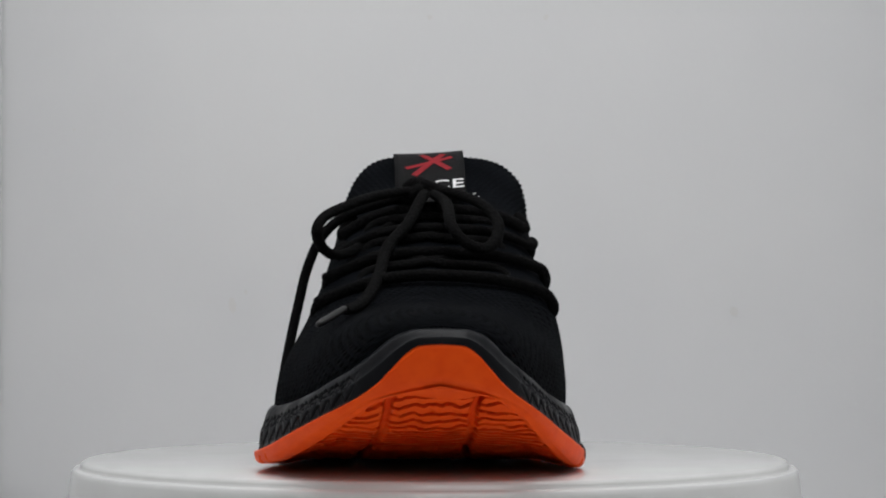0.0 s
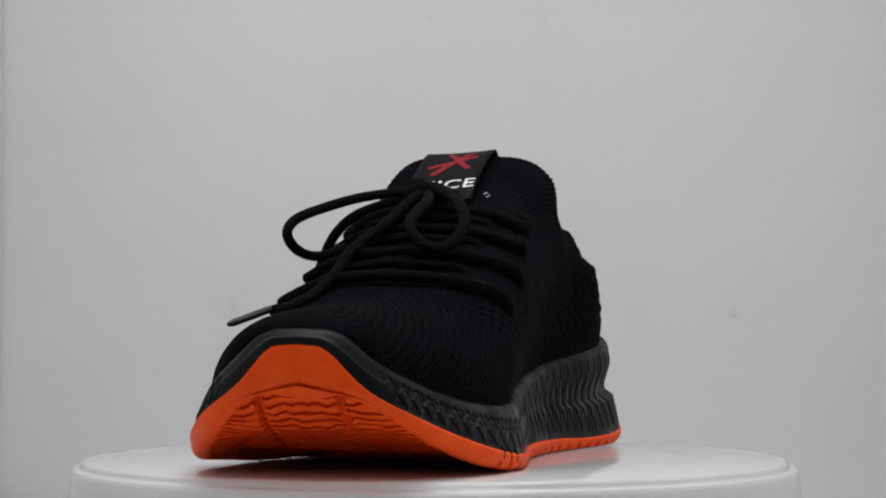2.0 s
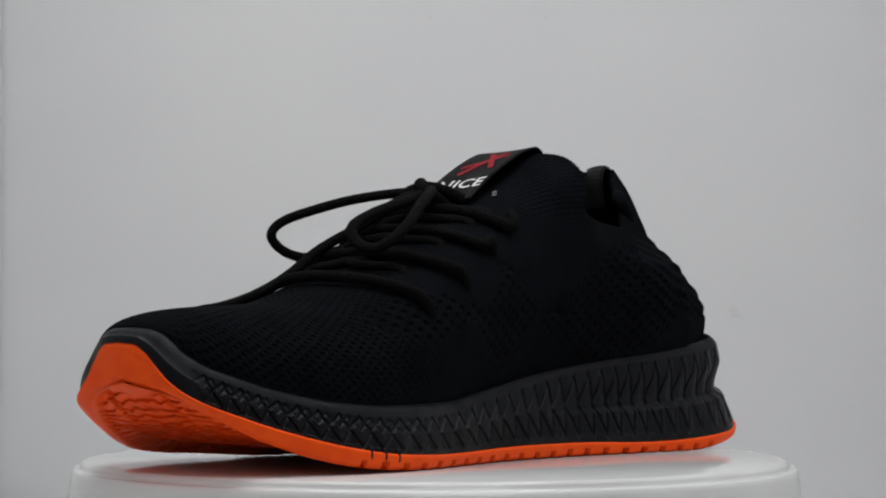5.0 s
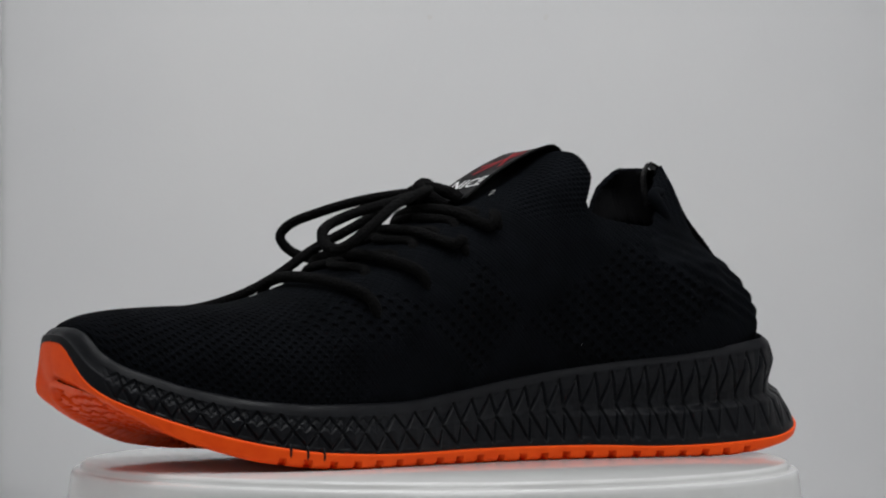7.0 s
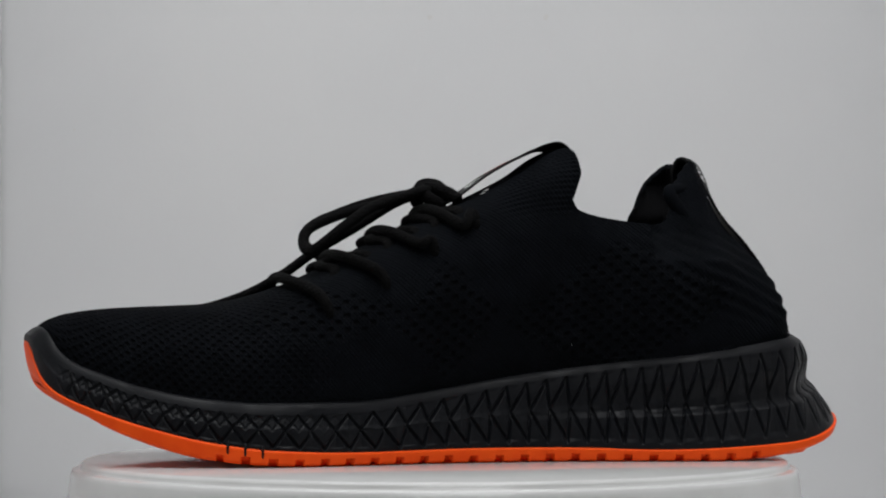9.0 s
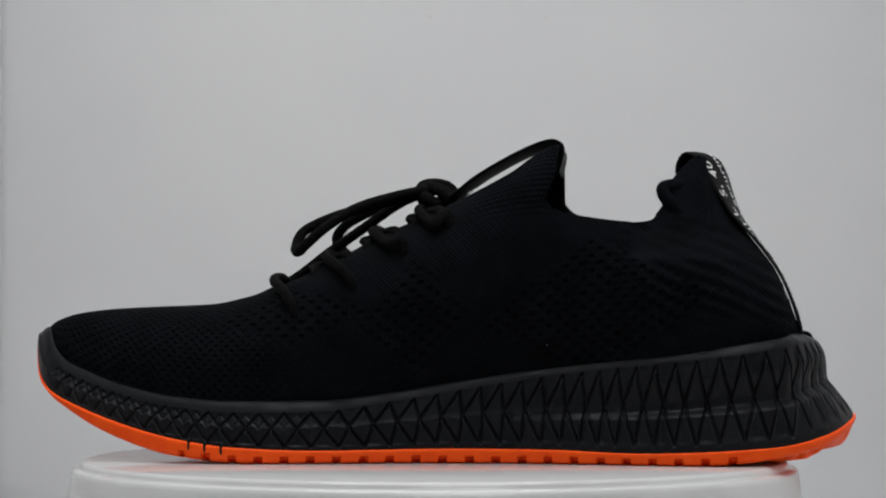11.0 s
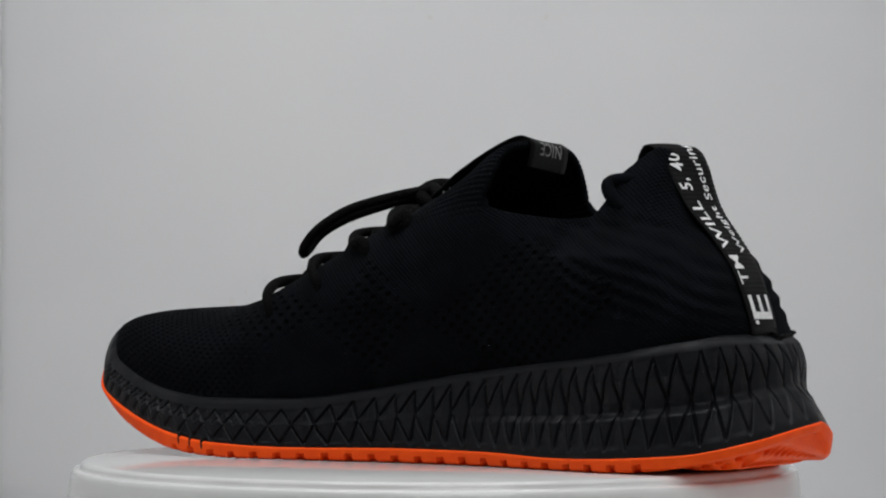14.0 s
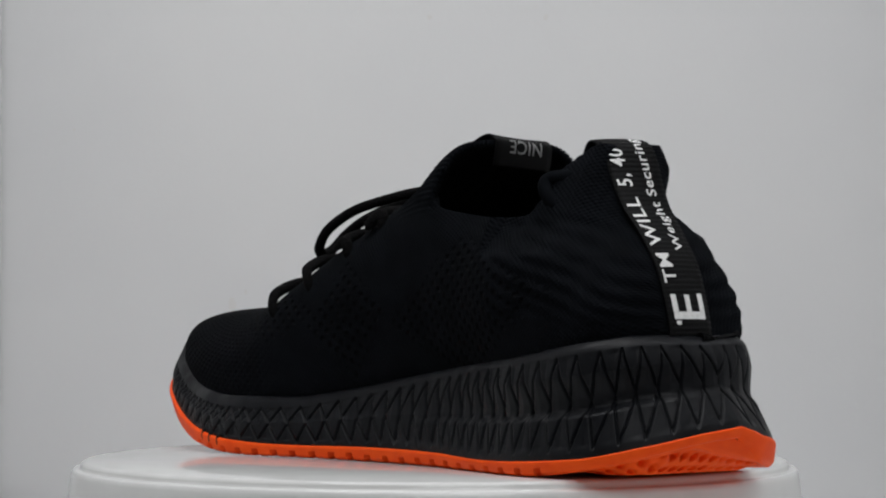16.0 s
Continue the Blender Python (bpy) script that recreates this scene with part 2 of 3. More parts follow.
# ---- turntable ----
turntable = tagged(new("turntable"), "round white plastic display turntable", "turntable")
turntable.location = (0, 0, FLOOR_Z)
LIFT = -FLOOR_Z / MM
platter = turned("platter", [(1, 0), (60, 0), (131.2, 0), (132.6, -0.5), (133.2, -1.6), (133.4, -2.6), (134.2, -2.9), (135.6, -2.9), (136.4, -3.5),
                             (136.8, -5.0), (137.3, -8.0), (138.3, -16), (139.4, -28), (139.6, -30), (138.0, -31), (1, -31)], PLASTIC, turntable, 220)
platter.location = (0, 0, -FLOOR_Z)
turned("base", [(1, LIFT - 33), (120, LIFT - 33), (126, LIFT - 36), (128, 4), (126, 0), (1, 0)], PLASTIC, turntable, 120)


# ---- the shoe: plan outline and height lines ----
RIGHT = ((-4, -155), (8, -153), (19, -148.2), (28, -138.6), (37.5, -118), (45, -97), (49, -77), (49, -58), (44.5, -35), (39.5, -10), (37.5, 15),
         (38.5, 42), (44.5, 72), (49, 97), (48.5, 120), (42, 138.5), (28, 150.5), (8, 157))
LEFT = ((-17, -153.4), (-35.5, -145.5), (-51, -122), (-60.5, -97), (-65.5, -74), (-63, -50), (-57, -25), (-50, 0), (-44, 25), (-39, 55),
        (-37.5, 85), (-37.5, 110), (-35, 132), (-25, 149), (-9, 156.5))
LOOP = 2400
outline = spline(list(RIGHT) + list(LEFT)[::-1], LOOP, closed=True)      # toe, right flank, heel, left flank
tangent = np.roll(outline, -1, 0) - np.roll(outline, 1, 0)
tangent /= np.linalg.norm(tangent, axis=1)[:, None]
normal = np.stack([tangent[:, 1], -tangent[:, 0]], 1)                      # outwards
step = np.linalg.norm(np.roll(outline, -1, 0) - outline, axis=1)
run = np.concatenate([[0], np.cumsum(step)[:-1]])
total = run[-1] + step[-1]
heel_at = run[int(np.argmax(outline[:, 1]))]
# distance from the toe along each flank, brought to 0 ... 360
along = np.where(run <= heel_at, run / heel_at * 360.0, (total - run) / (total - heel_at) * 360.0)
on_right = run <= heel_at

edge_top = smooth_curve((0, 7, 11, 16, 20, 28, 44, 66, 88, 108, 140, 190, 222, 250, 300, 325, 345, 360),
                        (45, 44.4, 42.2, 37.0, 32.6, 27.0, 20.4, 13.4, 8.4, 5.8, 4.6, 5.2, 5.0, 4.2, 6.6, 11.2, 15.2, 17.2))
edge_low = smooth_curve((0, 22, 36, 50, 59, 72, 83, 104, 121, 275, 290, 305, 322, 338, 350, 360), (31.5, 26.8, 20.6, 13.6, 10, 5.8, 3.2, 0.8, 0.2, 0.2, 1.2, 3.4, 7.0, 10.6, 12.6, 13.4))
left_lift = smooth_curve((0, 30, 60, 110, 150, 275, 290, 305, 322, 338, 346, 354, 360), (0, 0.6, 2.0, 2.0, 0, 0, -0.8, -2.6, -5.2, -7.4, -7.4, -3.0, 0))(along) * (~on_right)
left_top = np.where(left_lift > 0, left_lift * 0.5, left_lift * 0.25)
rim = smooth_curve((0, 9, 15, 20, 26, 34, 45, 59, 83, 104, 140, 170, 195, 222, 252, 276, 301, 321, 338, 360),
                   (50, 49.7, 48.2, 45.2, 41, 37.2, 33.5, 29, 24.6, 23.0, 23.4, 27.2, 31.5, 35.4, 38.8, 41.5, 45, 47.2, 47.4, 46.8))
heel_mix = smooth_curve((0, 170, 250, 300, 360), (0, 0.12, 0.6, 0.95, 1.0))
front_in = smooth_curve((0.0, 0.45, 0.52, 0.85, 1.0), (1.2, 1.6, 2.2, 4.2, 6.0))
back_in = smooth_curve((0.0, 0.08, 0.36, 0.46, 0.70, 0.9, 1.0), (0.4, 1.2, 5.6, 7.0, 7.6, 9.6, 13.0))
recess = smooth_curve((0, 0.35, 0.44, 0.50, 0.60, 0.69, 0.73, 1.0), (0, 0, 3.2, 3.0, 1.8, 0.5, 0, 0))
waist_on = smooth_curve((0, 185, 265, 300, 325, 342, 360), (0.0, 0.0, 0.8, 0.95, 0.85, 0.35, 0.15))


def wall_inset(v):
    k = heel_mix(along)
    side_r = smooth_curve((0, 300, 317, 338, 360), (0.5, 0.55, 1.05, 1.38, 1.4))(along)
    side_l = smooth_curve((0, 300, 340, 360), (0.5, 0.6, 1.15, 1.4))(along)
    return front_in(v) * (1 - k) + back_in(v) * k * np.where(on_right, side_r, side_l) + recess(v) * waist_on(along) * np.where(on_right, 1.0, 0.4)


rim_line = outline - normal * wall_inset(np.full(LOOP, 1.0))[:, None]
SHOE = tagged(new("sneaker"), "black knit sneaker with charcoal midsole and orange outsole on the turntable", "shoe")


def segment_distance(px, py, ax, ay, bx, by):
    dx, dy = bx - ax, by - ay
    t = np.clip(((px - ax) * dx + (py - ay) * dy) / (dx * dx + dy * dy), 0, 1)
    return np.hypot(px - ax - t * dx, py - ay - t * dy)


def midsole():
    """Charcoal foam wall with two rows of moulded zigzag grooves."""
    rows = 100
    low, high = edge_top(along) + left_top, rim(along)
    verts = []
    count = smooth_curve((0, 30, 60, 90, 120, 160, 220, 265, 300, 360), (0, 4.2, 8.8, 12.6, 15.8, 20.2, 28.2, 34.6, 38.6, 44.8))
    cell = count(along)
    frac = cell - np.floor(cell)
    pitch = 1.0 / (count(np.minimum(along + 1, 360)) - count(np.minimum(along + 1, 360) - 1))
    lean = smooth_curve((0, 40, 120, 200, 290, 360), (0.0, 0.15, 0.0, 0.35, 0.0, -0.5))(along)
    fade = smooth_curve((0, 26, 36, 360), (0, 0, 1, 1))(along)
    peak = smooth_curve((0, 120, 170, 250, 360), (0.72, 0.72, 0.80, 0.89, 0.89))(along)
    low_front = smooth_curve((0, 120, 190, 360), (0.07, 0.07, 0.0, 0.0))(along)
    for i in range(rows):
        v = i / (rows - 1)
        inset = wall_inset(np.full(LOOP, v))
        height = (high - low) * v
        tall = high - low
        d = np.full(LOOP, 9.0)
        x = frac * pitch
        for v0, v1, flip in ((0.50 - low_front, peak, False), (0.08, 0.48 - low_front, True)):
            for shift in (-1, 0, 1):
                foot, tip = (v1, v0) if flip else (v0, v1)
                a, m, b = shift * pitch, (shift + 0.5 + lean) * pitch, (shift + 1) * pitch
                d = np.minimum(d, segment_distance(x, height, a, foot * tall, m, tip * tall))
                d = np.minimum(d, segment_distance(x, height, m, tip * tall, b, foot * tall))
        cross = np.full(LOOP, 9.0)
        for v0, v1 in ((0.50 - low_front, peak - 0.02),):
            for shift in (-1, 0, 1):
                a, m, b = shift * pitch, (shift + 0.5) * pitch, (shift + 1) * pitch
                cross = np.minimum(cross, segment_distance(x, height, a, v1 * tall, m, v0 * tall))
                cross = np.minimum(cross, segment_distance(x, height, m, v0 * tall, b, v1 * tall))
        groove = np.clip(1.25 - d / 0.52, 0, 1)
        weak = smooth_curve((0, 60, 105, 150, 360), (0.5, 0.5, 0.4, 0.0, 0.0))(along)
        dent = np.maximum(groove, np.clip(1.25 - cross / 0.52, 0, 1) * weak) * smooth_curve((0, 110, 170, 360), (1.0, 1.1, 1.4, 1.4))(along) * fade
        # facets: the two halves of each diamond lean to opposite sides, a little unevenly
        band = min(1.0, max(0.0, (v - 0.08) / 0.04)) * np.clip((peak + 0.02 - v) / 0.04, 0, 1)
        facet = (0.9 * np.abs(frac - 0.5) + 0.35 * np.sin(np.floor(cell) * 2.4 + (v > 0.46) * 1.7) * (frac - 0.5)) * fade * band
        rim_round = 0.9 * max(0.0, (v - 0.93) / 0.07) ** 2
        p = outline - normal * (inset + dent + facet + rim_round)[:, None]
        z = low + tall * v
        verts += [(p[j, 0] * MM, p[j, 1] * MM, z[j] * MM) for j in range(LOOP)]
    top = high
    for extra, dz in ((1.2, -0.6), (2.6, -4.0)):
        p = outline - normal * (wall_inset(np.full(LOOP, 1.0)) + extra)[:, None]
        verts += [(p[j, 0] * MM, p[j, 1] * MM, (top[j] + dz) * MM) for j in range(LOOP)]
    p = outline - normal * 9.0
    base = [(p[j, 0] * MM, p[j, 1] * MM, (low[j] - 0.0) * MM) for j in range(LOOP)]
    verts = base + verts
    return mesh_object("midsole", verts, grid_faces(rows + 3, LOOP, wrap=True), FOAM, SHOE, True, "charcoal foam midsole with moulded zigzag grooves")


def outsole():
    """Orange rubber: side wall with tread notches, and the tread below."""
    rows = 15
    low, high = edge_low(along) + left_lift, edge_top(along) + 0.25 + left_top
    verts = []
    tuck_under = np.where(on_right, smooth_curve((0, 30, 60, 300, 360), (2.4, 2.0, 1.0, 1.0, 1.4))(along),
                          smooth_curve((0, 26, 55, 82, 300, 360), (2.4, 4.2, 3.8, 1.0, 1.0, 1.4))(along))
    notch_on = ((along > 88) & (along < 292)).astype(float)
    phase = (run / 9.6) % 1.0
    for i in range(rows):
        v = i / (rows - 1)
        z = low + (high - low) * v
        round_low = 1.6 * (1 - min(1.0, v / 0.25)) ** 2
        round_top = 0.5 * max(0.0, (v - 0.85) / 0.15) ** 2
        toe_in = tuck_under * (1 - v) ** 1.5
        cut = 3.2 * notch_on * (np.abs(phase - 0.5) < 0.16) * ((z - low) < np.minimum(2.6, 0.55 * (high - low)))
        p = outline - normal * (round_low + round_top + toe_in + cut + smooth_curve((0, 14, 34, 60, 360), (1.1, 0.9, 0.0, -0.45, -0.45))(along))[:, None]
        verts += [(p[j, 0] * MM, p[j, 1] * MM, z[j] * MM) for j in range(LOOP)]
    p = outline - normal * 4.0
    verts += [(p[j, 0] * MM, p[j, 1] * MM, (high[j] + 0.05) * MM) for j in range(LOOP)]
    wall = mesh_object("outsole", verts, grid_faces(rows + 1, LOOP, wrap=True), ORANGE, SHOE, True, "orange rubber outsole wall wrapping the toe")
    # tread: a sheet between the two lower edges with wavy transverse ribs
    p = outline - normal * (1.0 + tuck_under)[:, None]
    right, left = p[on_right], p[~on_right][::-1]
    zr = edge_low(along[on_right])
    zl = (edge_low(along) + left_lift)[~on_right][::-1]
    order = np.argsort(right[:, 1])
    lorder = np.argsort(left[:, 1])
    y0, y1 = p[:, 1].min() + 0.02, p[:, 1].max() - 0.02
    ny, nx = 620, 92
    ys = np.concatenate([np.linspace(y0, -62, 330, endpoint=False), np.linspace(-62, 100, 110, endpoint=False), np.linspace(100, y1, 180)])
    tv = []
    for y in ys:
        xr = np.interp(y, right[order, 1], right[order, 0])
        xl = np.interp(y, left[lorder, 1], left[lorder, 0])
        za = np.interp(y, right[order, 1], zr[order])
        zc = np.interp(y, left[lorder, 1], zl[lorder])
        for k in range(nx):
            f = k / (nx - 1)
            x = xr + (xl - xr) * f
            ze = za + (zc - za) * f
            brow = 1.2 + 1.5 * math.cos((x + 4) * 0.21) if y < -100 else 0.0
            border = min(x - xl, xr - x, (y - y0 - brow) * 0.9, (y1 - y) * 0.8)
            inside = min(1.0, max(0.0, (border - (2.8 if y < -125 else 3.2) - 1.0 * noise.noise((x * 0.12, y * 0.12, 5.0))) / 0.7))
            wob = 4.2 * noise.noise((x * 0.06, y * 0.05, 3.0)) + 2.0 * noise.noise((x * 0.2, y * 0.12, 8.0)) + 0.6 * noise.noise((x * 0.6, y * 0.4, 2.0))
            if y > 95:
                q = math.sin(x * 0.74 + y * 0.56) * math.sin(x * -0.68 + y * 0.60)
                h = 1.5 + 3.4 * max(0.0, q) + 0.5 * noise.noise((x * 0.3, y * 0.3, 6.0))
            else:
                saw = ((y + wob) / 3.5) % 1.0
                crack = noise.noise((x * 0.07, math.floor((y + wob) / 3.5) * 1.7, 4.0)) > -0.22
                h = 1.3 + (2.6 if saw < 0.24 and crack else 1.2 * saw)
            centre = xl + (xr - xl) * 0.5
            for side in (-1, 1):
                gx = centre + side * (14 + max(0.0, y + 140) * 0.06) - 2
                if y < -40 and abs(x - gx) < 1.3:
                    h = 6.0
            front, back = min(1.0, max(0.0, (-72 - y) / 30.0)), min(1.0, max(0.0, (y - 108) / 18.0))
            cut = inside * h
            sink = min(1.0, max(0.0, (border - 3.5) / 11.0))
            ze += 3.6 * max(0.0, 1 - ((y + 88) / 42.0) ** 2) * sink
            ze -= back * 0.8 * ze * sink * sink * (3 - 2 * sink)
            tv.append(((x - 0.45 * back * cut * (1 if x > 0 else 0)) * MM, (y + (0.95 * front - 0.8 * back) * cut) * MM, (ze + 0.15 + cut * (1 - 0.75 * max(front, back))) * MM))
    mesh_object("tread", tv, grid_faces(ny, nx), ORANGE, wall, True, "ribbed orange tread")


body = midsole()
outsole()


def nibs():
    """Black foam runs over the orange wall below the grooves at the ball, and the moulding point at the toe."""
    for want in (92, 98, 104):
        for flank in (True,):
            pick = np.where(on_right == flank)[0]
            j = pick[int(np.argmin(np.abs(along[pick] - want)))]
            o, n2, z = outline[j], normal[j], float(edge_top(along[j]) + left_top[j])
            tube("foam_run", [(*(o + n2 * (-0.9)), z + 2.0), (*(o + n2 * (-0.15)), z), (*(o + n2 * (-0.15)), z - 2.6)], 0.65, FOAM, body, 8, 8)
    tube("moulding_point", [(-4, -150.5, 47.4), (-4, -152.8, 47.0)], 1.1, FOAM, body, 6, 10)


nibs()

# ---- upper ----
up_right, up_left = rim_line[on_right], rim_line[~on_right][::-1]
r_ord, l_ord = np.argsort(up_right[:, 1]), np.argsort(up_left[:, 1])
rim_r, rim_l = rim(along[on_right]), rim(along[~on_right][::-1])
UP_Y0, UP_Y1 = rim_line[:, 1].min() + 0.6, rim_line[:, 1].max() - 0.4

crest = smooth_curve((-151, -149, -145, -138, -125, -111, -98, -86, -72, -58, -40, -20, 0, 11, 30, 42, 47, 54, 66, 80, 90, 99, 105.5, 108.5, 113.5, 121, 128.5, 133, 136.5, 140),
                     (47.5, 50, 52.5, 54.7, 56.4, 57.2, 57.7, 58.3, 61, 65.5, 73.5, 84, 93, 98, 107.5, 115.5, 117.5, 116, 113, 113, 120, 121, 107, 99.5, 90.5, 81, 70.5, 60, 51, 44.5))
square_r = smooth_curve((-151, -120, -80, -48, -10, 20, 46, 58, 80, 100, 112, 125, 146), (2.3, 2.4, 2.7, 3.3, 3.6, 3.9, 4.8, 3.0, 1.85, 1.32, 1.5, 2.1, 2.4))
square_l = smooth_curve((-151, -120, -80, -48, -10, 20, 46, 60, 80, 98, 110, 146), (2.3, 2.2, 2.1, 2.3, 2.6, 3.6, 4.8, 2.9, 2.4, 3.6, 3.0, 2.7))
middle = smooth_curve((-151, -110, -75, -40, 0, 40, 100, 146), (-4, -6, -7, -6.5, -5, 0.5, 1.5, 2.0))
swell_r = smooth_curve((-151, -90, -50, -10, 20, 60, 84, 101, 116, 146), (0.3, 0.5, 1.5, 4.5, 3.5, 6.0, 11.5, 9.5, 4.6, 1.2))
swell_l = smooth_curve((-151, -90, -50, -10, 20, 60, 100, 146), (0.2, 0.0, 0.0, 2.0, 3.0, 3.0, 4.5, 2.5))
flare_r = smooth_curve((-151, -70, -40, 10, 45, 60, 80, 146), (0, 0, 7.5, 10.5, 6.5, 2, 0, 0))
flare_l = smooth_curve((-151, -70, -40, 10, 45, 60, 80, 98, 112, 146), (0, 0, 0, 1.0, 2.0, 1, 2.0, 10.0, 4.5, 1.0))
OPEN0, OPEN1 = 48.5, 106.0
collar_r = smooth_curve((48, 52, 60, 76, 82, 86, 88, 90, 94, 100, 106), (97, 92.5, 90, 88, 89, 94.5, 101.5, 104.5, 109.5, 113.8, 110.5))
collar_l = smooth_curve((48, 52, 60, 76, 83, 86, 89, 94, 100, 103.5, 106), (98, 94, 91, 88.5, 89.5, 96, 104, 110.5, 114.2, 113.5, 110))


TERMS = {}


def section_terms(y, side):
    key = (round(float(y), 4), side)
    if key not in TERMS:
        line, order, top = (up_right, r_ord, rim_r) if side > 0 else (up_left, l_ord, rim_l)
        xb, zb = np.interp(y, line[order, 1], line[order, 0]), np.interp(y, line[order, 1], top[order])
        zt = float(crest(y))
        swell, flare, square = (swell_r, flare_r, square_r) if side > 0 else (swell_l, flare_l, square_l)
        tight = 5.0 * min(1.0, max(0.0, (y - 104) / 24.0)) if side > 0 else 0.0
        TERMS[key] = (float(xb) - side * (0.6 + tight), min(float(zb) - 1.5, zt - 0.5), zt, float(middle(y)), 2.0 / float(square(y)), float(swell(y)), float(flare(y)))
    return TERMS[key]


def section(y, side, f):
    """A point of the upper at y, side +1 right or -1 left, f from 0 at the midsole to 1 at the crest."""
    xb, zb, zt, cx, ex, swell, flare = section_terms(y, side)
    a = f * math.pi / 2
    hgt = math.sin(a) ** ex
    w = (xb + side * flare * hgt - cx) * math.cos(a) ** ex if f < 1 else 0.0
    x = cx + w + side * swell * math.sin(math.pi * min(1.0, hgt)) * (1 - f ** 3)
    z = zb + (zt - zb) * hgt
    # the heel tab is narrower than the heel cup below it
    if y > 74:
        reach, low, pinch = ((y - 66) / 14.0, 74, 0.26) if side > 0 else ((y - 80) / 14.0, 81, 0.46)
        pinch -= (0.06 if side > 0 else 0.22) * min(1.0, max(0.0, (z - 93) / 13.0))
        x = cx + (x - cx) * (1 - pinch * min(1.0, max(0.0, reach)) * min(1.0, max(0.0, (z - low) / 11.0)))
    if side > 0 and 15 < y < 72:
        reach = (y - 15) / 33.0 if y < 48 else (72 - y) / 24.0
        k = min(1.0, max(0.0, (x - cx) / 34.0)) * min(1.0, max(0.0, (z - 80) / 14.0)) * min(1.0, reach)
        lean = min(1.0, max(0.0, (z - 95) / 12.0))
        return x + 2.5 * k * lean, y - (6.0 - 5.2 * lean) * k, z - (1.5 - lean) * k
    return x, y, z


def f_at_height(y, side, z):
    lo, hi = 0.0, 1.0
    for _ in range(22):
        mid = 0.5 * (lo + hi)
        if section(y, side, mid)[2] < z:
            lo = mid
        else:
            hi = mid
    return lo


def upper():
    ny, nk = 340, 150
    e = np.linspace(0, 1, ny)
    ys = UP_Y0 + (UP_Y1 - UP_Y0) * (0.45 * e + 0.55 * (0.5 - 0.5 * np.cos(np.pi * e)))
    ys = np.sort(np.concatenate([ys, [OPEN0 - 0.05, OPEN0 + 0.05, OPEN1 - 0.05, OPEN1 + 0.05]]))
    verts, uvs, ends = [], [], []
    for y in ys:
        for side in (1, -1):
            opened = OPEN0 <= y <= OPEN1
            stop = f_at_height(y, side, float((collar_r if side > 0 else collar_l)(y))) if opened else 1.0
            ends.append(stop)
            pts = [section(y, side, min(stop, k / (nk - 1))) for k in range(nk)]
            arc = 0.0
            for k, p in enumerate(pts):
                if k:
                    arc += math.dist(p, pts[k - 1])
                x, yy, z = p
                rib = 0.0
                if y > 62 and z < 90:
                    fade = min(1.0, (y - 62) / 30.0) * min(1.0, max(0.0, (90 - z) / 6.0)) * min(1.0, max(0.0, (z - 49) / 7.0))
                    rib = 0.48 * fade * math.sin((z + 0.42 * y + 0.8 * math.sin(y * 0.16)) * 2 * math.pi / 5.2)
                elif 12 < y < 49 and z > 88:
                    rib = 0.3 * min(1.0, (y - 12) / 12.0) * min(1.0, (z - 88) / 6.0) * math.sin(arc * 2 * math.pi / 2.2)
                elif z > 88:
                    rib = 0.2 * math.sin(y * 2 * math.pi / 2.9)
                cx = section_terms(y, side)[3]
                if y > 108:
                    rib *= min(1.0, max(0.0, (abs(x - cx) - 8.0) / 5.0))
                out = Vector((x - cx, (y - 60) * 0.6 if y > 100 else 0.0, 0.2 * (z - 40)))
                out = out.normalized() * rib if out.length > 1e-6 else Vector((0, 0, 0))
                verts.append(((x + out.x) * MM, (yy + out.y) * MM, (z + out.z) * MM))
                uvs.append((y, arc))
    n = len(ys)
    faces = []
    for i in range(n - 1):
        for s in (0, 1):
            for k in range(nk - 1):
                e0, e1 = ends[2 * i + s], ends[2 * i + 2 + s]
                if k / (nk - 1) >= (min(e0, e1) if (e0 == 1.0) != (e1 == 1.0) else max(e0, e1)):
                    continue
                a = (2 * i + s) * nk + k
                b = (2 * (i + 1) + s) * nk + k
                q = (a, a + 1, b + 1, b)
                faces.append(q[::-1] if s == 0 else q)
    me = bpy.data.meshes.new("upper")
    me.from_pydata(verts, [], faces)
    layer = me.uv_layers.new(name="UVMap")
    for loop in me.loops:
        layer.data[loop.index].uv = uvs[loop.vertex_index]
    bm = bmesh.new()
    bm.from_mesh(me)
    bmesh.ops.remove_doubles(bm, verts=bm.verts[:], dist=0.00002)
    bmesh.ops.dissolve_degenerate(bm, dist=0.00001, edges=bm.edges[:])
    bm.to_mesh(me)
    bm.free()
    for p in me.polygons:
        p.use_smooth = True
    me.materials.append(KNIT)
    me.materials.append(LINING)
    ob = new("upper", me)
    ob.parent = SHOE
    sol = ob.modifiers.new("thickness", "SOLIDIFY")
    sol.thickness, sol.offset, sol.material_offset, sol.material_offset_rim = 2.6 * MM, -1.0, 1, 0
    return tagged(ob, "black sock-like knit upper with ribbed heel")


UPPER = upper()


def insole():
    verts = []
    rings = 8
    for i in range(rings):
        f = 1 - i / rings
        for j in range(0, LOOP, 12):
            x, y = rim_line[j] - normal[j] * 5.0
            yc = max(-100.0, min(100.0, y))
            xc = float(middle(yc))
            verts.append(((xc + (x - xc) * f) * MM, (yc + (y - yc) * f) * MM, (rim(along[j]) - 8.0) * MM))
    n = LOOP // 12
    return mesh_object("insole", verts, grid_faces(rings, n, wrap=True), LINING, SHOE, True, "black insole")


insole()


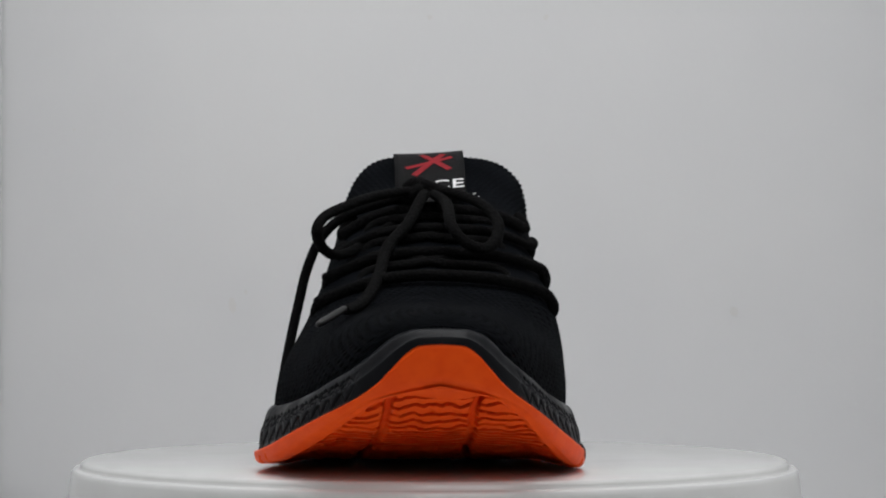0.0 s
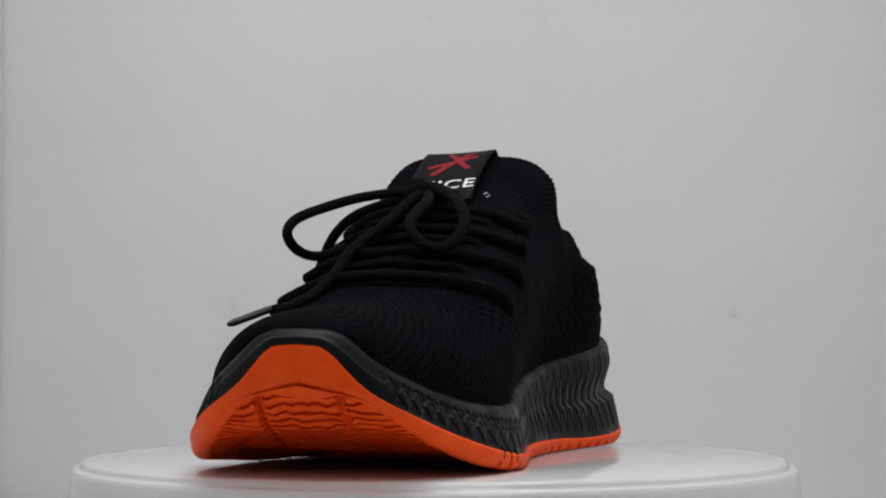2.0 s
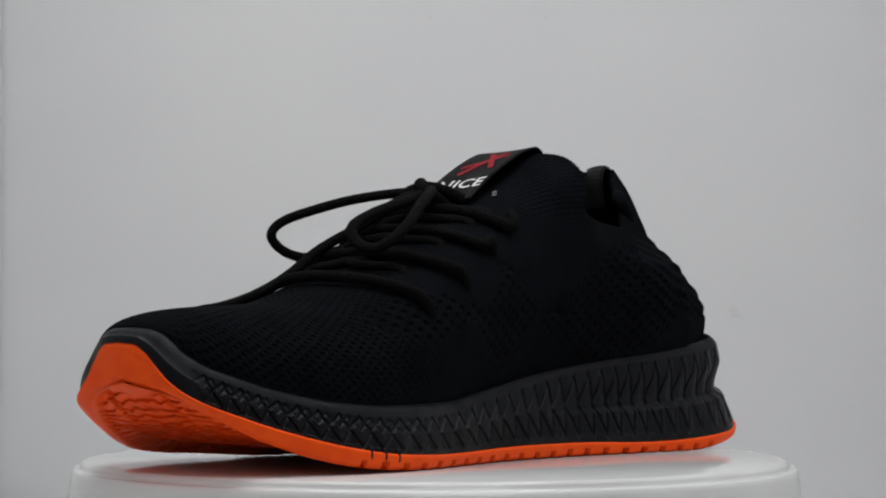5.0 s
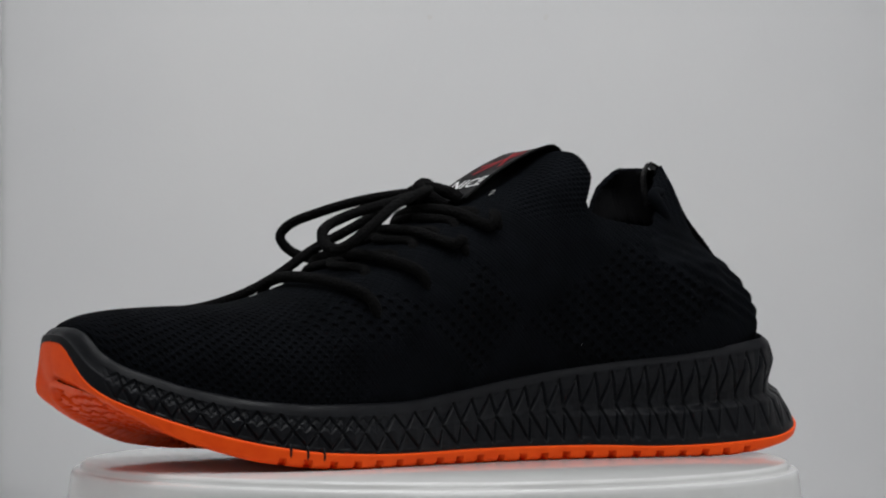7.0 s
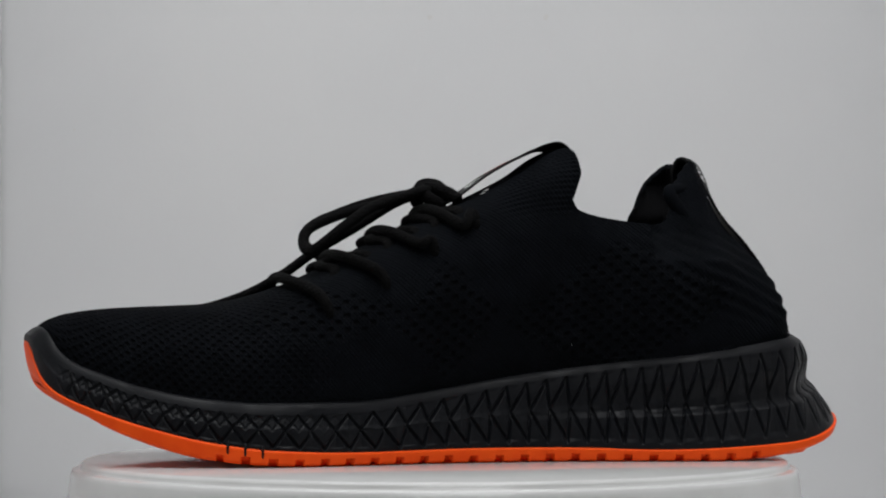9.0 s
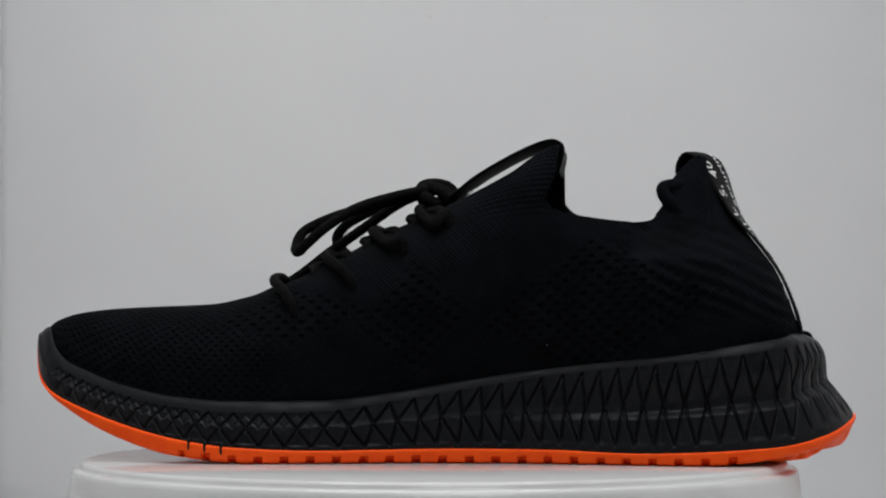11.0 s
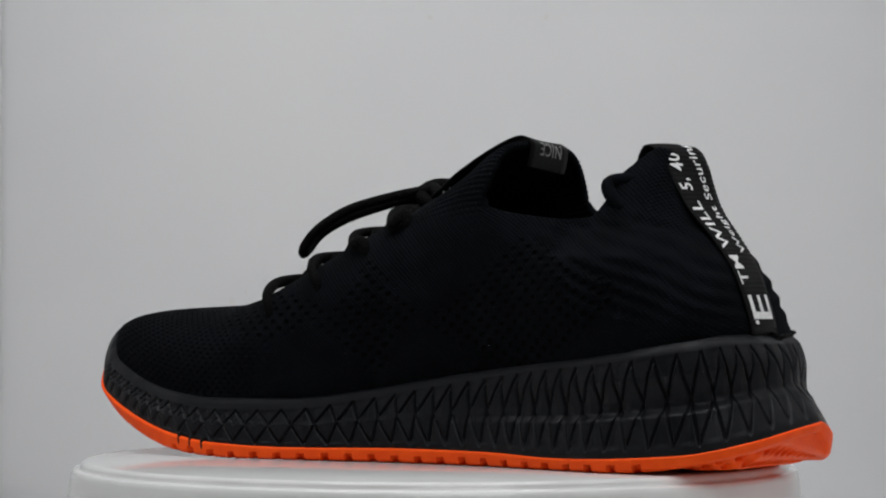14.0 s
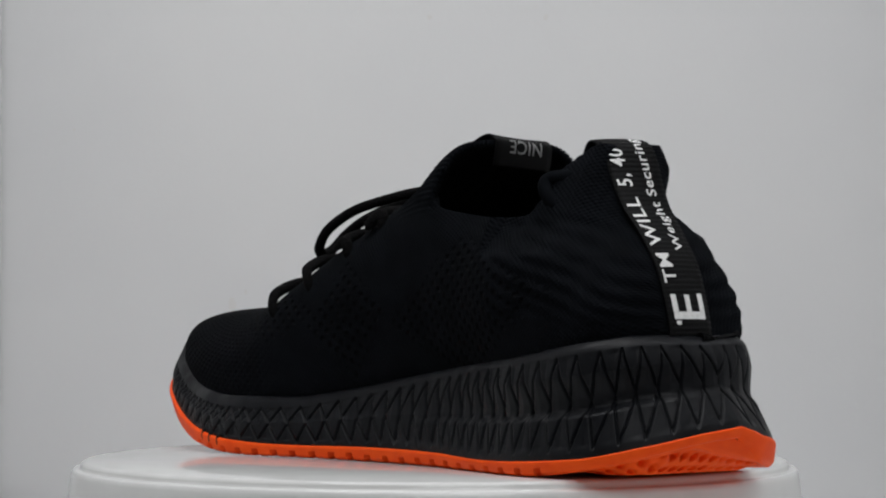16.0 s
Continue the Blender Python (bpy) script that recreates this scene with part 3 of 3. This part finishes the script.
# ---- laces ----
def over(y, side, z_or_f, lift=2.2, by_height=False):
    """A point lifted off the upper's surface."""
    f = f_at_height(y, side, z_or_f) if by_height else z_or_f
    x, yy, z = section(y, side, f)
    x2, _, z2 = section(y, side, min(1.0, f + 0.02))
    x1, _, z1 = section(y, side, max(0.0, f - 0.02))
    tx, tz = x2 - x1, z2 - z1
    ln = math.hypot(tx, tz) or 1.0
    nx, nz = (tz / ln, -tx / ln) if side > 0 else (-tz / ln, tx / ln)
    return x + nx * lift, yy, z + nz * lift


def laces():
    rows = ((-49, 57, -60), (-28, 67, -40), (-9.3, 79.5, -22), (7, 89.5, -5))
    for i, (ye, ze, yt) in enumerate(rows):
        pts = [over(ye + 1.5, 1, ze - 3.5, -1.0, True), over(ye, 1, ze, 2.0 if ye < -15 else 3.4, True), over((ye * 2 + yt) / 3, 1, 0.55, 3.0), over(yt + 1, 1, 0.8, 3.2), over(yt, 1, 1.0, 3.4),
               over(yt + 1, -1, 0.8, 2.6), over((ye * 2 + yt) / 3, -1, 0.55, 2.0), over(ye, -1, ze, 1.2, True), over(ye + 1.5, -1, ze - 3.5, -1.0, True)]
        tube("lace_strand", pts, 2.15, CORD, SHOE, 70, 10, 0.85, weave=0.02)
    for i in range(3):
        (y0, z0, t0), (y1, z1, t1) = rows[i], rows[i + 1]
        for side in (1, -1):
            pts = [over(y0 * 0.7 + y1 * 0.3 - 2, side, 0.70, -3.0), over(y0 * 0.6 + y1 * 0.4 - 2, side, 0.78, 0.2), over((t0 + t1) / 2 + 5, side, 0.97, 1.6),
                   over(t1 + 8, -side, 0.82, 0.2), over(t1 + 10, -side, 0.72, -3.0)]
            tube("under_lace", pts, 2.1, CORD, SHOE, 50, 10, 0.8, weave=0.02)
    R = 2.25
    tube("bow_loop", [(-4, -1, 101), (-13, -8, 100.5), (-24, -20, 98), (-34, -31, 94), (-42, -40, 89.5), (-44.5, -43.5, 84), (-42, -38.5, 78), (-36, -30, 76),
                      (-26, -17, 81), (-14, -6, 90), (-5, 0, 97.5)], R, CORD, SHOE, 90, 10, 0.85, weave=0.02)
    tube("bow_loop", [(0, -2, 102), (8, -12, 99.5), (17, -27, 94.5), (21.5, -38, 87.5), (20, -46, 81), (15.5, -50, 78), (9, -52, 80), (4, -49.5, 86),
                      (3.5, -38, 91.5), (3, -22, 96), (-1, -6, 100)], R, CORD, SHOE, 90, 10, 0.85, weave=0.02)
    free = tube("lace_end", [(-3, -2, 101.5), (-6, -14, 97), (-11, -28, 88), (-19, -43, 78.5), (-22, -56, 69), (-25.5, -69, 61.8), (-30, -82, 57.2), (-35, -91, 55.5)], R, CORD, SHOE, 80, 10, 0.85, weave=0.02)
    tube("aglet", [(-34, -89.5, 56.5), (-39, -99, 53.5), (-43.7, -107.7, 50.8)], 1.3, AGLET, free, 16, 10, label="clear plastic lace tip")
    tube("lace_end", [(-8, 2, 100), (-20, 3, 97), (-34, 5, 92), (-43, 7, 84), (-48.6, 8, 72), (-52, 6, 58), (-55, 2, 44), (-57.5, -2, 30), (-58.5, -4, 23)], R, CORD, SHOE, 80, 10, 0.85, weave=0.02)
    tube("knot", [(3, 3, 95), (3, -4, 99), (-3, -5, 102.4), (-6, -1, 103.8), (-10, 4, 102.8), (-10, 8, 98)], 2.8, CORD, SHOE, 40, 10, 0.9, weave=0.02)
    tube("knot", [(-11, -4, 96), (-8, -6, 100.5), (-2, -2, 102.4), (4, 4, 100.5), (8, 8, 97)], 2.6, CORD, SHOE, 40, 10, 0.9, weave=0.02)


laces()


def collar_fold():
    """The knit edge rolls outwards where the collar rises to the heel."""
    pts = [over(92, 1, 92, -2.5, True), over(89, 1, 95, -0.2, True), over(86.6, 1, 98.0, 1.2, True), over(86.6, 1, 100.4, 1.0, True), over(89.5, 1, 102.2, -0.6, True), over(94, 1, 103.5, -2.6, True)]
    tube("collar_fold", pts, 2.5, KNIT, SHOE, 60, 12, label="rolled knit edge of the collar")


collar_fold()


def stitches_and_light_specks():
    # two real loose stitches beside the tongue label
    for k, (x, y, z) in enumerate(((15.2, 15.5, 100.6), (16.6, 13.8, 99.4))):
        tube("stitch_or_light_speck", [(x, y, z), (x + 0.7, y + 0.9, z + 0.5), (x + 1.4, y + 1.4, z + 0.7)], 0.2, WHITE, SHOE, 6, 6, label="white speck: a loose stitch, or on the flank light through the knit")


    # white dots painted for light that comes through the open knit of the flank
    for k in range(7):
        y = 44.0 + (k * 5.3) % 17.0
        x, yy, z = over(y, 1, 43.0 + (k * 7.1) % 15.0, -0.1, True)
        tube("stitch_or_light_speck", [(x, yy, z), (x, yy + 0.25, z + 0.2), (x, yy + 0.5, z + 0.25)], 0.17, WHITE, SHOE, 4, 6, label="white speck: a loose stitch, or on the flank light through the knit")


stitches_and_light_specks()


# ---- ribbons with print ----
def ribbon(name, line, width, mat, thick, label, tilt=0.0, ribs=0.0, count=160, cols=10, bow=0.0, twist=None):
    """A woven strip along a line of (y, z), with its middle at x(line); returns the object and its frame function."""
    c = spline(line, count)
    tan = np.gradient(c, axis=0)
    tan /= np.linalg.norm(tan, axis=1)[:, None]
    ln = np.concatenate([[0], np.cumsum(np.linalg.norm(np.diff(c, axis=0), axis=1))])
    across = np.tile([1.0, 0.0, tilt], (count, 1))
    if twist:
        across[:, 1] = twist(ln)
    across /= np.linalg.norm(across, axis=1)[:, None]
    nrm = np.cross(across, tan)
    nrm /= np.linalg.norm(nrm, axis=1)[:, None]

    def at(u, v, lift=0.0):
        """u millimetres across, v along, lift off the face."""
        p = np.array([np.interp(v, ln, c[:, k]) for k in range(3)])
        q = np.array([np.interp(v, ln, nrm[:, k]) for k in range(3)])
        w = np.array([np.interp(v, ln, across[:, k]) for k in range(3)])
        return p + w * u + q * (lift - bow * (2 * u / width) ** 2)

    verts = []
    for lay in (0.0, -thick):
        for v in np.linspace(0, ln[-1], count):
            for k in range(cols):
                u = (k / (cols - 1) - 0.5) * width
                bumpy = ribs * math.sin(v * 2 * math.pi / 1.9) if lay == 0.0 else 0.0
                verts.append(at(u, v, lay + bumpy) * MM)
    faces = grid_faces(count, cols) + grid_faces(count, cols, flip=True, start=count * cols)
    n = count * cols
    edge = [i * cols for i in range(count)] + [(count - 1) * cols + k for k in range(1, cols)] + [i * cols + cols - 1 for i in range(count - 2, -1, -1)] + list(range(cols - 2, 0, -1))
    for a, b in zip(edge, edge[1:] + edge[:1]):
        faces.append((a, b, b + n, a + n))
    return mesh_object(name, verts, faces, mat, SHOE, True, label), at, ln[-1]


def lettering(text, size, name, mat, parent, place, stretch=1.0, label=""):
    """Words in the built-in font, laid on a ribbon by place(x, y) in millimetres."""
    cu = bpy.data.curves.new(name, "FONT")
    cu.body, cu.size, cu.align_x, cu.align_y = text, size, "LEFT", "BOTTOM_BASELINE"
    cu.resolution_u, cu.offset = 3, size * 0.012
    cu.space_character = 1.08
    tmp = new("lettering_source", cu)
    me = bpy.data.meshes.new_from_object(tmp)
    bpy.data.objects.remove(tmp)
    bpy.data.curves.remove(cu)
    bm = bmesh.new()
    bm.from_mesh(me)
    bpy.data.meshes.remove(me)
    bmesh.ops.triangulate(bm, faces=bm.faces[:])
    for _ in range(2):
        long = [e for e in bm.edges if e.calc_length() > 1.2]
        if long:
            bmesh.ops.subdivide_edges(bm, edges=long, cuts=1)
            bmesh.ops.triangulate(bm, faces=bm.faces[:])
    for v in bm.verts:
        v.co = Vector(place(v.co.x * stretch, v.co.y) * MM)
    return part(name, bm, mat, parent, label, smooth=False)


def heel_ribbon():
    line = [(0.8, 97.5, 98), (0.8, 95.6, 106), (0.8, 95.8, 111), (0.8, 98.8, 115.3), (0.9, 103.8, 113.2), (1.0, 107.4, 107.3), (1.2, 110.2, 100.8), (1.5, 115.0, 91.6),
            (1.7, 122.7, 82.0), (2.2, 130.4, 70.8), (3.2, 135.4, 59), (3.8, 138.0, 50.5), (4.0, 138.4, 47.0)]
    tape, at, length = ribbon("heel_tape", line, 19.0, RIBBON, 0.8, "black woven heel pull tape with white lettering", ribs=0.18, bow=0.5, twist=smooth_curve((0, 18, 30, 45, 62, 120), (-0.6, -0.58, -0.5, -0.28, -0.12, 0)))
    # v at which each word begins, measured up from the lower end
    low = length

    def up_word(u0, v0):
        return lambda x, y: at(u0 + y, low - v0 - x, 0.30)

    lettering("E", 20.0, "lettering", WHITE, tape, lambda x, y: at(-6.6 + y, low - 4.4 - x, 0.30), 1.08)
    box_ = bmesh.new()
    bmesh.ops.create_grid(box_, x_segments=6, y_segments=2, size=0.5)
    for v in box_.verts:
        v.co = Vector(at(5.6 + v.co.y * 2.0, low - 4.6 - v.co.x * 1.4, 0.3) * MM)
    part("print_bar", box_, WHITE, tape, smooth=False)
    lettering("TM", 7.6, "lettering", WHITE, tape, up_word(2.9, 18.8), 1.1)
    lettering("WILL", 7.6, "lettering", WHITE, tape, up_word(2.9, 33.6), 1.15)
    lettering("5, 40", 7.6, "lettering", WHITE, tape, up_word(2.9, 58.6), 0.93)
    lettering("Weight Securing", 5.2, "lettering", WHITE, tape, up_word(-5.2, 31.5), 1.27)


heel_ribbon()


def tongue_label():
    line = [(-1.2, 6, 97.5), (-1.2, 11, 101.2), (-1.1, 18, 106.4), (-1.0, 28, 112.2), (-1.0, 36, 116.1), (-1.0, 41.5, 118.2), (-1.0, 45.6, 118.8), (-1.0, 48.6, 117.4), (-1.0, 49.4, 115.6),
            (-1.0, 48.6, 111), (-1.0, 47.6, 107.5)]
    tag, at, length = ribbon("tongue_label", line, 27.5, RIBBON, 0.7, "black satin tongue label folded over the collar with red and white print", tilt=0.055, count=90, bow=-0.4)

    def front(x, y):
        """x to the wearer's toe view right, y up the label from its foot."""
        return at(x, y, 0.30)

    for x0, y0, x1, y1, wide in ((-6.6, -11.0, 5.4, 8.5, 2.6), (-3.2, 9.0, 7.4, -7.2, 2.4), (-9.6, -4.6, 8.8, 4.6, 2.2)):
        bm = bmesh.new()
        bmesh.ops.create_grid(bm, x_segments=10, y_segments=1, size=0.5)
        ln = math.hypot(x1 - x0, y1 - y0)
        for v in bm.verts:
            t, w = v.co.x + 0.5, v.co.y * wide
            x, y = x0 + (x1 - x0) * t - w * (y1 - y0) / ln, y0 + (y1 - y0) * t + w * (x1 - x0) / ln
            v.co = Vector(front(x + 0.4, 30.0 + y) * MM)
        part("star_stroke", bm, RED, tag, smooth=False)
    lettering("NICE", 8.4, "lettering", WHITE, tag, lambda x, y: front(-11.0 + x, 8.3 + y), 1.22)
    # inner word in the greyed white, painted as it looks in shade
    lettering("NICE", 6.8, "lettering", SHADED_PRINT, tag, lambda x, y: at(-9.0 + x, length - 10.0 + y, 0.3), 1.0)


tongue_label()


def motions():
    """The platter turns steadily clockwise and carries the shoe."""
    def yaw(t):
        return 2.517 - 8.8065 * t - 0.00507 * t * t
    times = [k * 1.0 for k in range(17)]
    walk(SHOE, [(t, pose(0, 0, 0, 0, 0, yaw(t))) for t in times])
    walk(platter, [(t, pose(0, 0, -FLOOR_Z, 0, 0, yaw(t))) for t in times])


motions()
